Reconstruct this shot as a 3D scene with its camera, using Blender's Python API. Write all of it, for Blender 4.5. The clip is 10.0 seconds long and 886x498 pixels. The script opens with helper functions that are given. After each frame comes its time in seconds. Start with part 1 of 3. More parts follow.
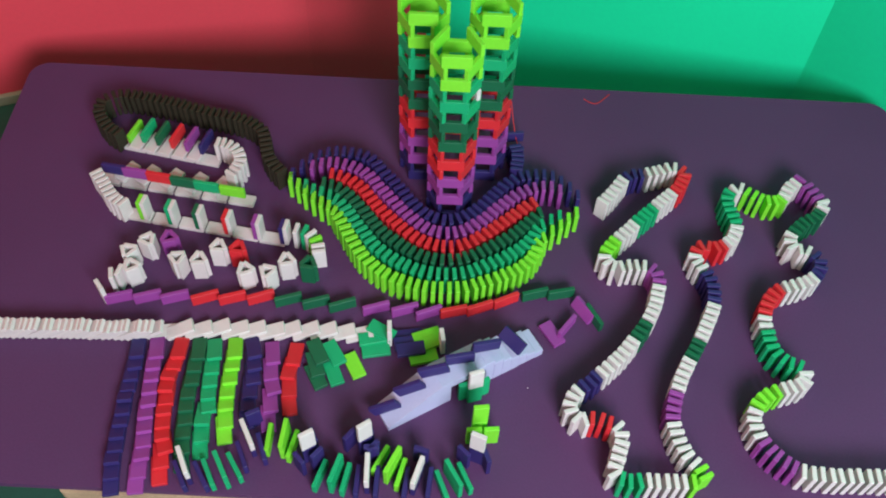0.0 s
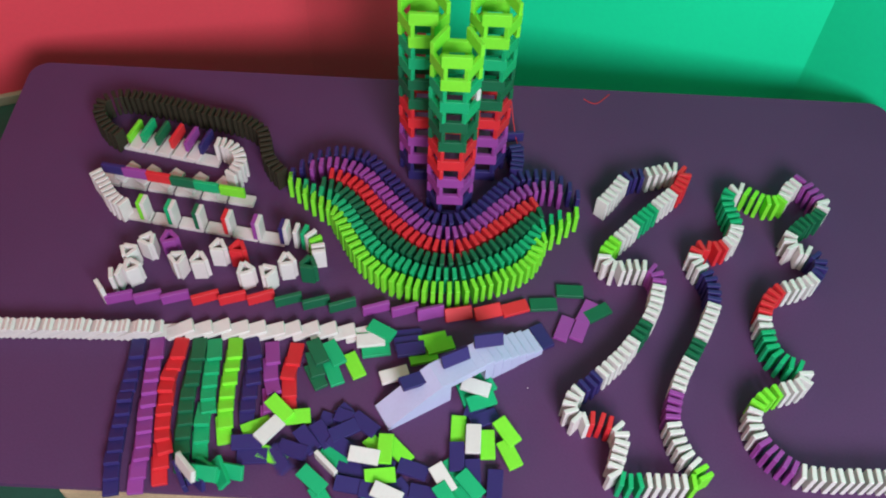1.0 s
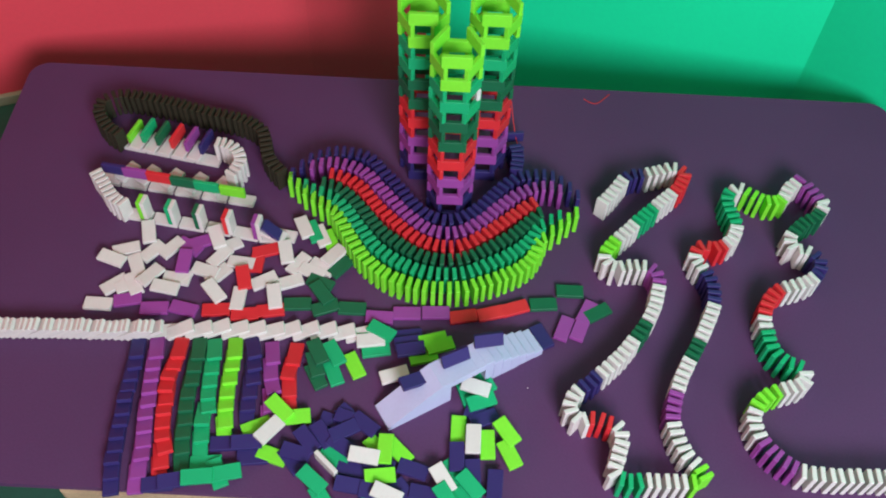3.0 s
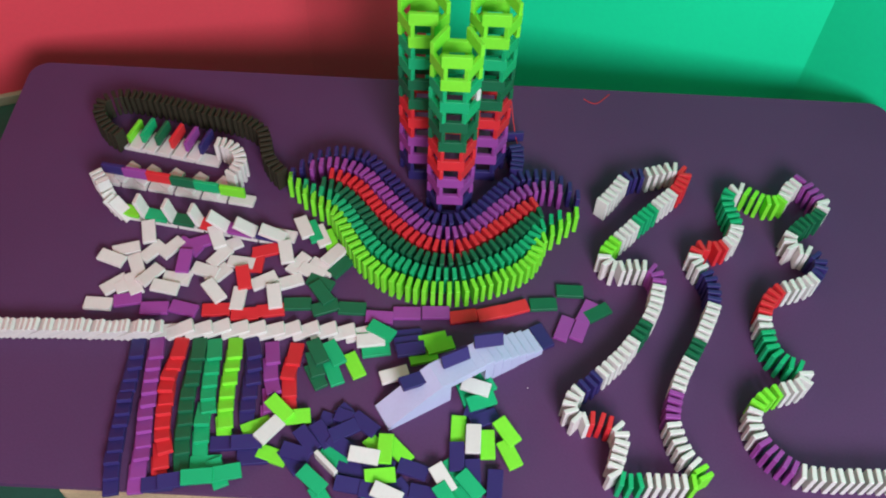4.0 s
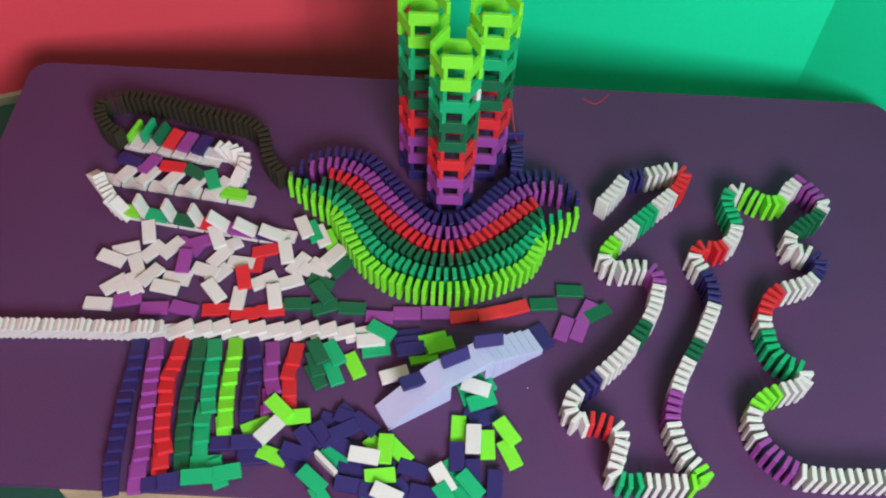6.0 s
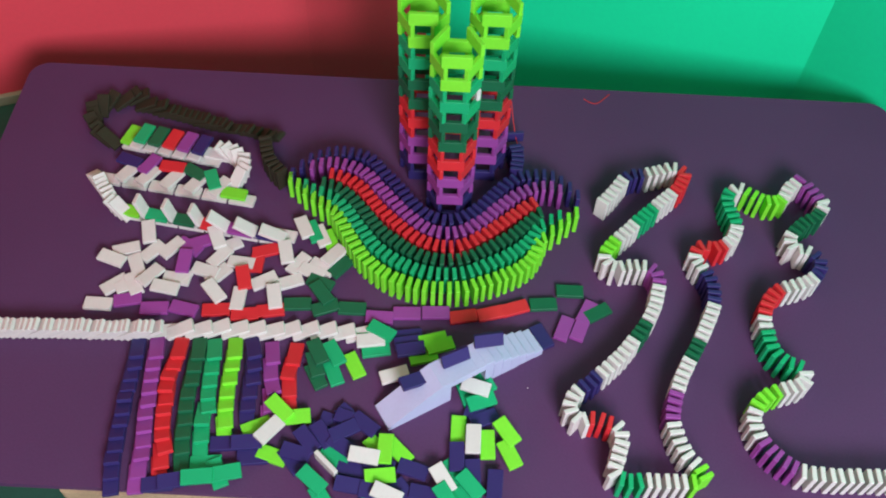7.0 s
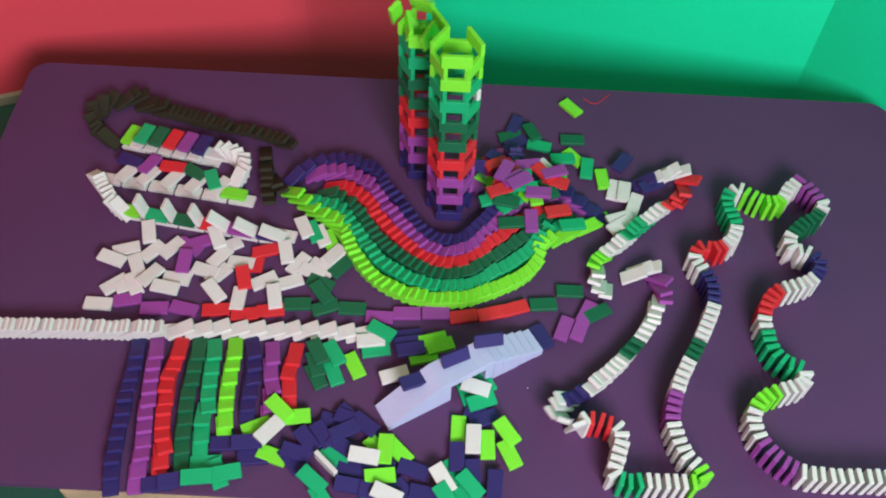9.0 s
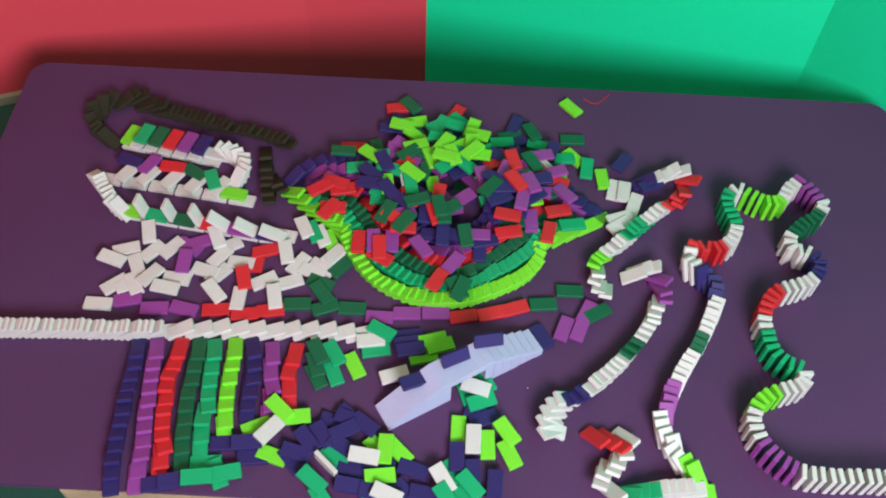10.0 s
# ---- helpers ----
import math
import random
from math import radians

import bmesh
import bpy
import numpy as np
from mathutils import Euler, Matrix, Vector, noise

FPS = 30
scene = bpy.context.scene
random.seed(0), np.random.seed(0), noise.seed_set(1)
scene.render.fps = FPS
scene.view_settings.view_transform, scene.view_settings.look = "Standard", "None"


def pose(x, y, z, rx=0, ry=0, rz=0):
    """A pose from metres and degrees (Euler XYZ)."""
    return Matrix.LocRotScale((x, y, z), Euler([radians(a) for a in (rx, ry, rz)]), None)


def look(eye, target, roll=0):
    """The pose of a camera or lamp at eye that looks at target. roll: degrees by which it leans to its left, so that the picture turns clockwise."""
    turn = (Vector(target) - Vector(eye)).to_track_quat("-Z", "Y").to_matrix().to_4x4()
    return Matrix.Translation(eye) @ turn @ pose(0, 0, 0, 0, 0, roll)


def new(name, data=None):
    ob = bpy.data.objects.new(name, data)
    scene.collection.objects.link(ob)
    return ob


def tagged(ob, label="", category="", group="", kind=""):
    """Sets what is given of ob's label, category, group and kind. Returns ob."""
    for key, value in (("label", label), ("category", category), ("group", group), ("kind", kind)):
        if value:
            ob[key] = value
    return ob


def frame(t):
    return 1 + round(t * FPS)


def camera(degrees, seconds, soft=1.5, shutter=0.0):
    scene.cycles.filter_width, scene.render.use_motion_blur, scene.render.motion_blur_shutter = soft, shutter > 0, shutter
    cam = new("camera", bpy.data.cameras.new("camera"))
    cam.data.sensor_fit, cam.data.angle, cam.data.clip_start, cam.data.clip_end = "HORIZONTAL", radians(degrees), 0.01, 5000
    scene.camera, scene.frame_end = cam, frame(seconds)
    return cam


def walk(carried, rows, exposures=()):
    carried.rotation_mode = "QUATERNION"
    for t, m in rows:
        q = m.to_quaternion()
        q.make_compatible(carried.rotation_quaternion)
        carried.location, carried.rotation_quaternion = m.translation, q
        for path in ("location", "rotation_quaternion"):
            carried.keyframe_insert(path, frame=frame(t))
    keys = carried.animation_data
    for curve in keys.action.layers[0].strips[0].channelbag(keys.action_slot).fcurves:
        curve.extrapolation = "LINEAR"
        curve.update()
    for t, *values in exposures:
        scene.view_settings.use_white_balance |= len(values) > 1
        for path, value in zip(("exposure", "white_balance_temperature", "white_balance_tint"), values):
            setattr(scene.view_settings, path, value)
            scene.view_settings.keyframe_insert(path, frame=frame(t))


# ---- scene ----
cam = camera(51.27, 10.0, soft=2.0, shutter=0.4)
EYE = Vector((0.0, 0.0, 1.380))
VIEW = pose(*EYE, 90 - 54.4, 0, 0) @ pose(0, 0, 0, 0, 0, 2.85)
walk(cam, [(0.0, VIEW), (10.0, VIEW)], exposures=[(0.0, 0.0), (10.0, 0.0)])

# ---------------------------------------------------------------- light
world = bpy.data.worlds.new("sky")
scene.world = world
world.use_nodes = True
wn = world.node_tree
sky = wn.nodes.new("ShaderNodeTexSky")
sky.sky_type, sky.sun_disc = "NISHITA", False
sky.sun_elevation, sky.sun_rotation = radians(40), radians(150)
wn.nodes["Background"].inputs["Strength"].default_value = 0.12
wn.links.new(sky.outputs[0], wn.nodes["Background"].inputs["Color"])


def area_lamp(name, place, target, sx, sy, watts, colour):
    data = bpy.data.lights.new(name, "AREA")
    data.shape, data.size, data.size_y, data.energy, data.color = "RECTANGLE", sx, sy, watts, colour
    ob = new(name, data)
    ob.matrix_world = look(place, target)
    return ob


# main light, from an assumed, unseen source behind the viewer
area_lamp("front_main_light", (0.74, -1.30, 1.62), (0.15, 1.2, 0.0), 1.1, 0.9, 94, (0.95, 0.95, 1.09))
# added fill from the left, warm as if bounced off the red wall
area_lamp("side_fill_light", (-2.90, -0.2, 1.5), (0.3, 1.2, 0.0), 1.2, 1.2, 17, (1.0, 0.76, 0.62))


# ---------------------------------------------------------------- materials
def nodes_of(name):
    m = bpy.data.materials.new(name)
    m.use_nodes = True
    return m, m.node_tree.nodes, m.node_tree.links, m.node_tree.nodes["Principled BSDF"]


def surface(name, colour, rough=0.5, scale=40.0, vary=0.12, bump=0.0, big=3.0, spec=0.5, per_object=0.0, stretch=(1, 1, 1)):
    m, n, l, b = nodes_of(name)
    co = n.new("ShaderNodeTexCoord")
    mp = n.new("ShaderNodeMapping")
    mp.inputs["Scale"].default_value = stretch
    l.new(co.outputs["Object"], mp.inputs["Vector"])
    fine, wide = n.new("ShaderNodeTexNoise"), n.new("ShaderNodeTexNoise")
    fine.inputs["Scale"].default_value, fine.inputs["Detail"].default_value = scale, 6
    wide.inputs["Scale"].default_value, wide.inputs["Detail"].default_value = big, 3
    l.new(mp.outputs[0], fine.inputs["Vector"])
    l.new(co.outputs["Object"], wide.inputs["Vector"])
    mix = n.new("ShaderNodeMath")
    mix.operation = "ADD"
    l.new(fine.outputs["Fac"], mix.inputs[0])
    l.new(wide.outputs["Fac"], mix.inputs[1])
    last = mix.outputs[0]
    if per_object:
        info = n.new("ShaderNodeObjectInfo")
        mad = n.new("ShaderNodeMath")
        mad.operation, mad.inputs[1].default_value = "MULTIPLY_ADD", per_object
        l.new(info.outputs["Random"], mad.inputs[0])
        l.new(last, mad.inputs[2])
        last = mad.outputs[0]
    ramp = n.new("ShaderNodeMapRange")
    ramp.inputs["From Min"].default_value, ramp.inputs["From Max"].default_value = 0.6, 1.4 + per_object
    ramp.inputs["To Min"].default_value, ramp.inputs["To Max"].default_value = 1 - vary, 1 + vary
    l.new(last, ramp.inputs["Value"])
    hsv = n.new("ShaderNodeHueSaturation")
    hsv.inputs["Color"].default_value = (*colour, 1)
    l.new(ramp.outputs[0], hsv.inputs["Value"])
    l.new(hsv.outputs[0], b.inputs["Base Color"])
    rr = n.new("ShaderNodeMapRange")
    rr.inputs["To Min"].default_value, rr.inputs["To Max"].default_value = max(rough - 0.08, 0.02), min(rough + 0.1, 1)
    l.new(fine.outputs["Fac"], rr.inputs["Value"])
    l.new(rr.outputs[0], b.inputs["Roughness"])
    b.inputs["Specular IOR Level"].default_value = spec
    if bump:
        bp = n.new("ShaderNodeBump")
        bp.inputs["Strength"].default_value, bp.inputs["Distance"].default_value = bump, 0.002
        l.new(fine.outputs["Fac"], bp.inputs["Height"])
        l.new(bp.outputs[0], b.inputs["Normal"])
    return m


# colour code: name, base colour
HUES = {
    "w": ("white", (0.68, 0.625, 0.60)),
    "l": ("lime green", (0.20, 0.70, 0.034)),
    "g": ("bright green", (0.009, 0.37, 0.145)),
    "d": ("dark green", (0.009, 0.118, 0.052)),
    "r": ("red", (0.64, 0.026, 0.034)),
    "p": ("purple", (0.29, 0.054, 0.285)),
    "n": ("navy blue", (0.032, 0.021, 0.124)),
    "k": ("black", (0.036, 0.031, 0.020)),
}
PLASTIC = {c: surface("plastic_" + v[0].replace(" ", "_"), v[1], 0.52, 160, 0.08, 0.06, 25, 0.3 if c != "k" else 0.1, 0.5) for c, v in HUES.items()}
TABLETOP = surface("purple_tabletop", (0.100, 0.040, 0.110), 0.62, 260, 0.12, 0.12, 2.2, 0.14)
RED_WALL = surface("red_wall_paint", (0.78, 0.060, 0.088), 0.7, 90, 0.05, 0.05, 1.2, 0.3)
# the same red about 6% darker, for the strip right of the seam
RED_WALL_2 = surface("darker_red_wall", (0.74, 0.056, 0.082), 0.7, 90, 0.05, 0.05, 1.2, 0.3)
GREEN_WALL = surface("green_wall_paint", (0.004, 0.78, 0.35), 0.7, 90, 0.05, 0.05, 1.2, 0.3)
# tones of the unseen walls and ceiling set how much light they bounce
PALE_WALL = surface("grey_wall_paint", (0.25, 0.24, 0.23), 0.8, 60, 0.05, 0.05, 1.2, 0.2)
CEILING = surface("ceiling_paint", (0.46, 0.45, 0.44), 0.9, 60, 0.04, 0.05, 1.0, 0.2)
CARPET = surface("green_carpet", (0.035, 0.12, 0.085), 0.95, 420, 0.35, 0.8, 5, 0.1)
CHIPBOARD = surface("chipboard_edge", (0.46, 0.33, 0.20), 0.7, 350, 0.25, 0.3, 20, 0.3)
SKIRTING = surface("beige_skirting", (0.42, 0.34, 0.24), 0.6, 80, 0.08, 0.05, 4, 0.3)
STEEL = surface("grey_steel", (0.35, 0.35, 0.36), 0.35, 120, 0.08, 0.02, 6, 0.5)
LILAC = surface("pale_lilac_plastic", (0.47, 0.47, 0.67), 0.45, 200, 0.05, 0.05, 20, 0.4)
THREAD = surface("red_thread", (0.60, 0.03, 0.03), 0.8, 300, 0.1)

# ---------------------------------------------------------------- mesh helpers
def mesh_of(name, bm, material):
    me = bpy.data.meshes.new(name)
    bmesh.ops.recalc_face_normals(bm, faces=bm.faces)
    bm.to_mesh(me)
    bm.free()
    me.materials.append(material)
    return me


def box_into(bm, lo, hi, bevel=0.0):
    r = bmesh.ops.create_cube(bm, size=1.0)
    for v in r["verts"]:
        v.co = Vector([(a + b) / 2 + c * (b - a) for a, b, c in zip(lo, hi, v.co)])
    if bevel:
        edges = list({e for v in r["verts"] for e in v.link_edges})
        bmesh.ops.bevel(bm, geom=edges, offset=bevel, segments=1, affect="EDGES")


def box(lo, hi, bevel=0.0):
    bm = bmesh.new()
    box_into(bm, lo, hi, bevel)
    return bm


def part(name, bm, material, parent=None, label=""):
    ob = new(name, mesh_of(name, bm, material))
    if parent:
        ob.parent = parent
    return tagged(ob, label)


def structure(name, bm, material, label, category):
    return tagged(part(name, bm, material), label, category, kind="structure")


# ---------------------------------------------------------------- the room
FLOOR = -0.74
CEIL = 2.5
CORNER = Vector((-0.074, 1.908))
FOLD = Vector((0.8145, 1.620))
RED_END = Vector((-3.2, 1.908 - 0.39 * 3.126))
RED_SEAM = CORNER.lerp(RED_END, 0.2925 / 3.126)
GREEN_END = Vector((2.10, -0.324))


def wall_between(name, a, b, material, label, thick=0.12):
    """A wall whose room side runs from a to b, with its thickness to the left of that way."""
    d = b - a
    ob = structure(name, box((0, 0, FLOOR), (d.length, thick, CEIL)), material, label, "wall")
    ob.matrix_basis = pose(a.x, a.y, 0, 0, 0, math.degrees(math.atan2(d.y, d.x)))
    return ob


structure("floor", box((-3.4, -2.2, FLOOR - 0.1), (2.4, 2.3, FLOOR)), CARPET, "dark green short-pile carpet floor", "floor")
wall_between("wall_back_red", RED_END, RED_SEAM, RED_WALL, "bright red painted wall behind the table")
wall_between("wall_back_red_panel", RED_SEAM, CORNER, RED_WALL_2, "slightly darker red wall strip")
wall_between("wall_back_green", CORNER, FOLD, GREEN_WALL, "bright emerald green painted wall behind the table")
wall_between("wall_side_green", FOLD, GREEN_END, GREEN_WALL, "green painted side wall close beside the table")
WALL_TURN = math.degrees(math.atan2(0.39, 1))
bench = tagged(new("bench"), "low dark green bench with a beige edge along the red wall", "bench")
bench.matrix_basis = pose(RED_END.x, RED_END.y, 0, 0, 0, WALL_TURN)
part("seat", box((0.884, -0.38, -0.276), (2.468, -0.016, -0.222), 0.011), CARPET, bench, "dark green padded seat")
part("edge_strip", box((0.884, -0.015, -0.276), (2.468, -0.001, -0.207), 0.002), SKIRTING, bench, "beige wooden edge strip")
for bx in (0.93, 2.36):
    part("leg", box((bx, -0.36, FLOOR), (bx + 0.05, -0.04, -0.2762), 0.004), SKIRTING, bench, "beige wooden leg panel")
# ceiling out of view, added to close the room and bounce light
structure("ceiling", box((-3.4, -2.3, CEIL), (2.4, 2.3, CEIL + 0.1)), CEILING, "unseen added pale grey ceiling", "ceiling")


def wall_with_opening(axis, at, thick, span, hole, sill, head):
    """A wall across an axis, with one opening from sill to head."""
    bm = bmesh.new()
    pieces = [((span[0], FLOOR), (hole[0], CEIL)), ((hole[1], FLOOR), (span[1], CEIL)), ((hole[0], FLOOR), (hole[1], sill)), ((hole[0], head), (hole[1], CEIL))]
    for (a0, z0), (a1, z1) in pieces:
        if axis == "y":
            box_into(bm, (a0, at, z0), (a1, at + thick, z1))
        else:
            box_into(bm, (at, a0, z0), (at + thick, a1, z1))
    return bm


# walls out of view, added to close the room round the lamps
structure("wall_front", wall_with_opening("y", -1.5, 0.15, (-3.0, 2.10), (0.17, 1.31), 1.15, 2.09), PALE_WALL, "unseen added grey wall with a wide opening", "wall")
structure("wall_left", wall_with_opening("x", -3.12, 0.12, (-1.5, 0.72), (-0.82, 0.42), 0.88, 2.12), PALE_WALL, "unseen added grey wall with an opening", "wall")
structure("wall_right", box((2.10, -1.5, FLOOR), (2.22, -0.28, CEIL)), PALE_WALL, "unseen added grey wall that closes the room", "wall")

# ---------------------------------------------------------------- the table
table = tagged(new("table"), "large table with a purple painted top and chipboard edge", "table")


def rounded_slab(x0, x1, y0, y1, z0, z1, r, seg=8):
    bm = bmesh.new()
    ring = []
    for cx, cy, a0 in ((x1 - r, y1 - r, 0), (x0 + r, y1 - r, 90), (x0 + r, y0 + r, 180), (x1 - r, y0 + r, 270)):
        for i in range(seg + 1):
            a = radians(a0 + 90 * i / seg)
            ring.append((cx + r * math.cos(a), cy + r * math.sin(a)))
    low = [bm.verts.new((x, y, z0)) for x, y in ring]
    high = [bm.verts.new((x, y, z1)) for x, y in ring]
    bm.faces.new(high)
    bm.faces.new(low[::-1])
    for i in range(len(ring)):
        j = (i + 1) % len(ring)
        bm.faces.new((low[i], low[j], high[j], high[i]))
    return bm


part("tabletop", rounded_slab(-0.882, 0.918, 0.505, 1.421, -0.012, 0.0, 0.04), TABLETOP, table)
part("edge_board", rounded_slab(-0.575, 0.90, 0.4995, 1.41, -0.040, -0.0122, 0.01, 2), CHIPBOARD, table, "raw chipboard edge under the purple top")
for lx in (-0.45, 0.80):
    for ly in (0.62, 1.32):
        part("leg", box((lx - 0.02, ly - 0.02, FLOOR), (lx + 0.02, ly + 0.02, -0.0402), 0.003), STEEL, table, "grey steel table leg")

# ---------------------------------------------------------------- dominoes
H, W, T = 0.048, 0.024, 0.0075
MESHES = {c: mesh_of("domino_" + HUES[c][0].replace(" ", "_"), box((-T / 2, -W / 2, 0), (T / 2, W / 2, H), 0.0007), PLASTIC[c]) for c in HUES}
MOVES = []
rng = random.Random(7)


def assembly(name, m, label, category, group=""):
    """An empty at the base of a thing that is put together from dominoes."""
    ob = new(name)
    ob.matrix_world = m
    return tagged(ob, label, category, group)


def domino(c, m, where="on the purple table", group="dominoes", owner=None):
    ob = new("domino", MESHES[c])
    if owner:
        ob.parent = owner
        ob.matrix_basis = owner.matrix_basis.inverted() @ m
        return tagged(ob, "%s plastic domino" % HUES[c][0])
    ob.matrix_basis = m
    return tagged(ob, "%s plastic domino %s" % (HUES[c][0], where), "domino", group)


def move(ob, rows):
    """Keep rows for motions(), cut at the clip's end, with one row per frame."""
    kept, last = [], None
    base = ob.parent.matrix_basis.inverted() if ob.parent else Matrix()
    for t, m in rows:
        t = min(max(t, 0.0), 10.0)
        if last is None or frame(t) > frame(last):
            kept.append((t, base @ m))
            last = t
    if frame(last) < frame(10.0):
        kept.append((10.0, kept[-1][1]))
    MOVES.append((ob, kept))


def tip(x, y, z, h, a):
    """A domino standing at x, y, heading h degrees, tipped a degrees over its leading bottom edge."""
    return pose(x, y, z, 0, 0, h) @ pose(T / 2, 0, 0, 0, a, 0) @ pose(-T / 2, 0, 0)


def flat(x, y, z, h, roll=0.0, pitch=0.0):
    """A domino lying on its face, its length along h degrees, z its underside."""
    j = (math.sin(x * 917.0 + y * 613.0 + h * 3.1) * 4375.8) % 1.0
    lift = 0.0028 if z < 0.006 else 0.0013     # hardly two lie quite level
    return pose(x, y, z + T / 2 + lift * j, roll + 900 * lift * (j - 0.5), pitch, h) @ pose(0, 0, 0, 0, 90, 0) @ pose(0, 0, -H / 2)


def on_edge(x, y, z, h, lean=0.0):
    """A domino standing on its long edge, its length along h degrees."""
    return pose(x, y, z, 0, 0, h) @ pose(0, 0, 0, lean, 0, 0) @ pose(0, 0, W / 2, 90, 0, 0) @ pose(0, 0, 0, 0, 90, 0) @ pose(0, 0, -H / 2)


def between(a, b, f):
    """A pose part of the way from a to b."""
    q = a.to_quaternion().slerp(b.to_quaternion(), f)
    return Matrix.Translation(a.translation.lerp(b.translation, f)) @ q.to_matrix().to_4x4()


def about_centre(m):
    return m @ pose(0, 0, H / 2)


def glide(ob, a, b, t0, dur, hop=0.0, steps=4):
    """From pose a at t0 to pose b, turning about its middle; hop: the height of the arc."""
    ca, cb = about_centre(a), about_centre(b)
    rows = [(0.0, a)]
    for i in range(steps + 1):
        f = i / steps
        m = between(ca, cb, f)
        m.translation.z += (ca.translation.z - cb.translation.z) * (f - f * f) + hop * 4 * f * (1 - f)
        rows.append((t0 + dur * f, m @ pose(0, 0, -H / 2)))
    move(ob, rows)


def spline(pts, step):
    """Evenly spaced places and headings along a smooth curve through pts, and the share of pts passed."""
    P = [Vector((*p, 0)) for p in pts]
    P = [2 * P[0] - P[1]] + P + [2 * P[-1] - P[-2]]
    fine = []
    for i in range(1, len(P) - 2):
        a, b, c, d = P[i - 1:i + 3]
        for k in range(12):
            u = k / 12
            q = 0.5 * (2 * b + (c - a) * u + (2 * a - 5 * b + 4 * c - d) * u * u + (3 * b - a - 3 * c + d) * u ** 3)
            fine.append((q, i - 1 + u))
    fine.append((P[-2], len(pts) - 1))
    total = sum((fine[i + 1][0] - fine[i][0]).length for i in range(len(fine) - 1))
    n = max(int(round(total / step)), 1)
    out, acc, i = [], 0.0, 0
    for k in range(n + 1):
        want = total * k / n
        while i < len(fine) - 2 and acc + (fine[i + 1][0] - fine[i][0]).length < want:
            acc += (fine[i + 1][0] - fine[i][0]).length
            i += 1
        seg = fine[i + 1][0] - fine[i][0]
        f = min(max((want - acc) / max(seg.length, 1e-9), 0), 1)
        q = fine[i][0] + seg * f
        out.append((q.x, q.y, math.degrees(math.atan2(seg.y, seg.x)), fine[i][1] + (fine[i + 1][1] - fine[i][1]) * f))
    return out


def times_at(stations, u):
    """Interpolate (station, second) pairs."""
    for (u0, t0), (u1, t1) in zip(stations, stations[1:]):
        if u <= u1:
            return t0 + (t1 - t0) * max(u - u0, 0) / max(u1 - u0, 1e-6)
    return stations[-1][1]


def rest_angle(step, left):
    """The lean at which a fallen domino comes to rest on the next; left: how many follow it."""
    lean = math.degrees(math.acos(min(T / step, 0.9)))
    return {0: 90.0, 1: 78.0 if step < 0.04 else 90.0}.get(left, lean)


def tip_rows(x, y, z, h, t0, end, dur=0.14, slide=0.0, drift=(0, 0, 0)):
    """Rows of a fall; slide: along its heading; drift: a shift and a turn on the way."""
    c, s = math.cos(radians(h)), math.sin(radians(h))
    rows = [(0.0, tip(x, y, z, h, 0))]
    for f, g in ((0, 0), (0.3, 0.12), (0.6, 0.45), (1, 1)):
        rows.append((t0 + dur * f, tip(x + slide * g * c + drift[0] * g, y + slide * g * s + drift[1] * g, z, h + drift[2] * g, end * g)))
    return rows


def chain(pts, runs, step, clock=None, where="in a curving line on the purple table", done=False, z=0.0, jitter=3.0, slide=-0.009, owner="", skew=0.0, ends=(), flatter=0.0, kick=0.0, opened=()):
    """Dominoes along a curve. runs: (station, colour code) from which a colour starts; clock: (station, second) pairs of the fall.
    kick: how far a sharp bend throws its dominoes outwards; opened: (from, to, heading, dx, dy) of stretches that come to lie another way."""
    places = spline(pts, step)
    gap = (Vector(places[1][:2]) - Vector(places[0][:2])).length
    holder = assembly(owner, pose(*places[0][:2], 0), where, "domino line", "lines of dominoes") if owner else None
    for i, (x, y, h, u) in enumerate(places):
        c = [code for s, code in runs if s <= u + 0.01][-1]
        h += rng.uniform(-jitter, jitter) + skew
        x, y = x + rng.uniform(-0.0008, 0.0008), y + rng.uniform(-0.0008, 0.0008)
        end = rest_angle(gap, len(places) - 1 - i) + rng.uniform(-2, 6) + flatter
        end = min(end, 90)
        ob = domino(c, tip(x, y, z, h, end if done else 0), where, "snake of dominoes", holder)
        if clock and not done:
            t0 = times_at(clock, u)
            if i < len(ends):
                glide(ob, tip(x, y, z, h, 0), flat(*ends[i][:2], 0.002 * i, ends[i][2]), t0, 0.2)
            elif t0 < 9.97:
                before, after = places[max(i - 3, 0)], places[min(i + 3, len(places) - 1)]
                bend = (after[2] - before[2] + 180) % 360 - 180
                out = kick * min(abs(bend) / 60, 1.5) * rng.uniform(0.3, 1.0)
                side = radians(h - math.copysign(90, bend))
                dx, dy, dh = out * math.cos(side), out * math.sin(side), rng.uniform(-1, 1) * 700 * out
                for s0, s1, to, ox, oy in opened:
                    if s0 <= u < s1:
                        f = (u - s0) / (s1 - s0)
                        dx, dy, dh = ox * f, oy * f, ((to - h + 180) % 360 - 180) * 0.85
                move(ob, tip_rows(x, y, z, h, t0, end, slide=slide, drift=(dx, dy, dh)))


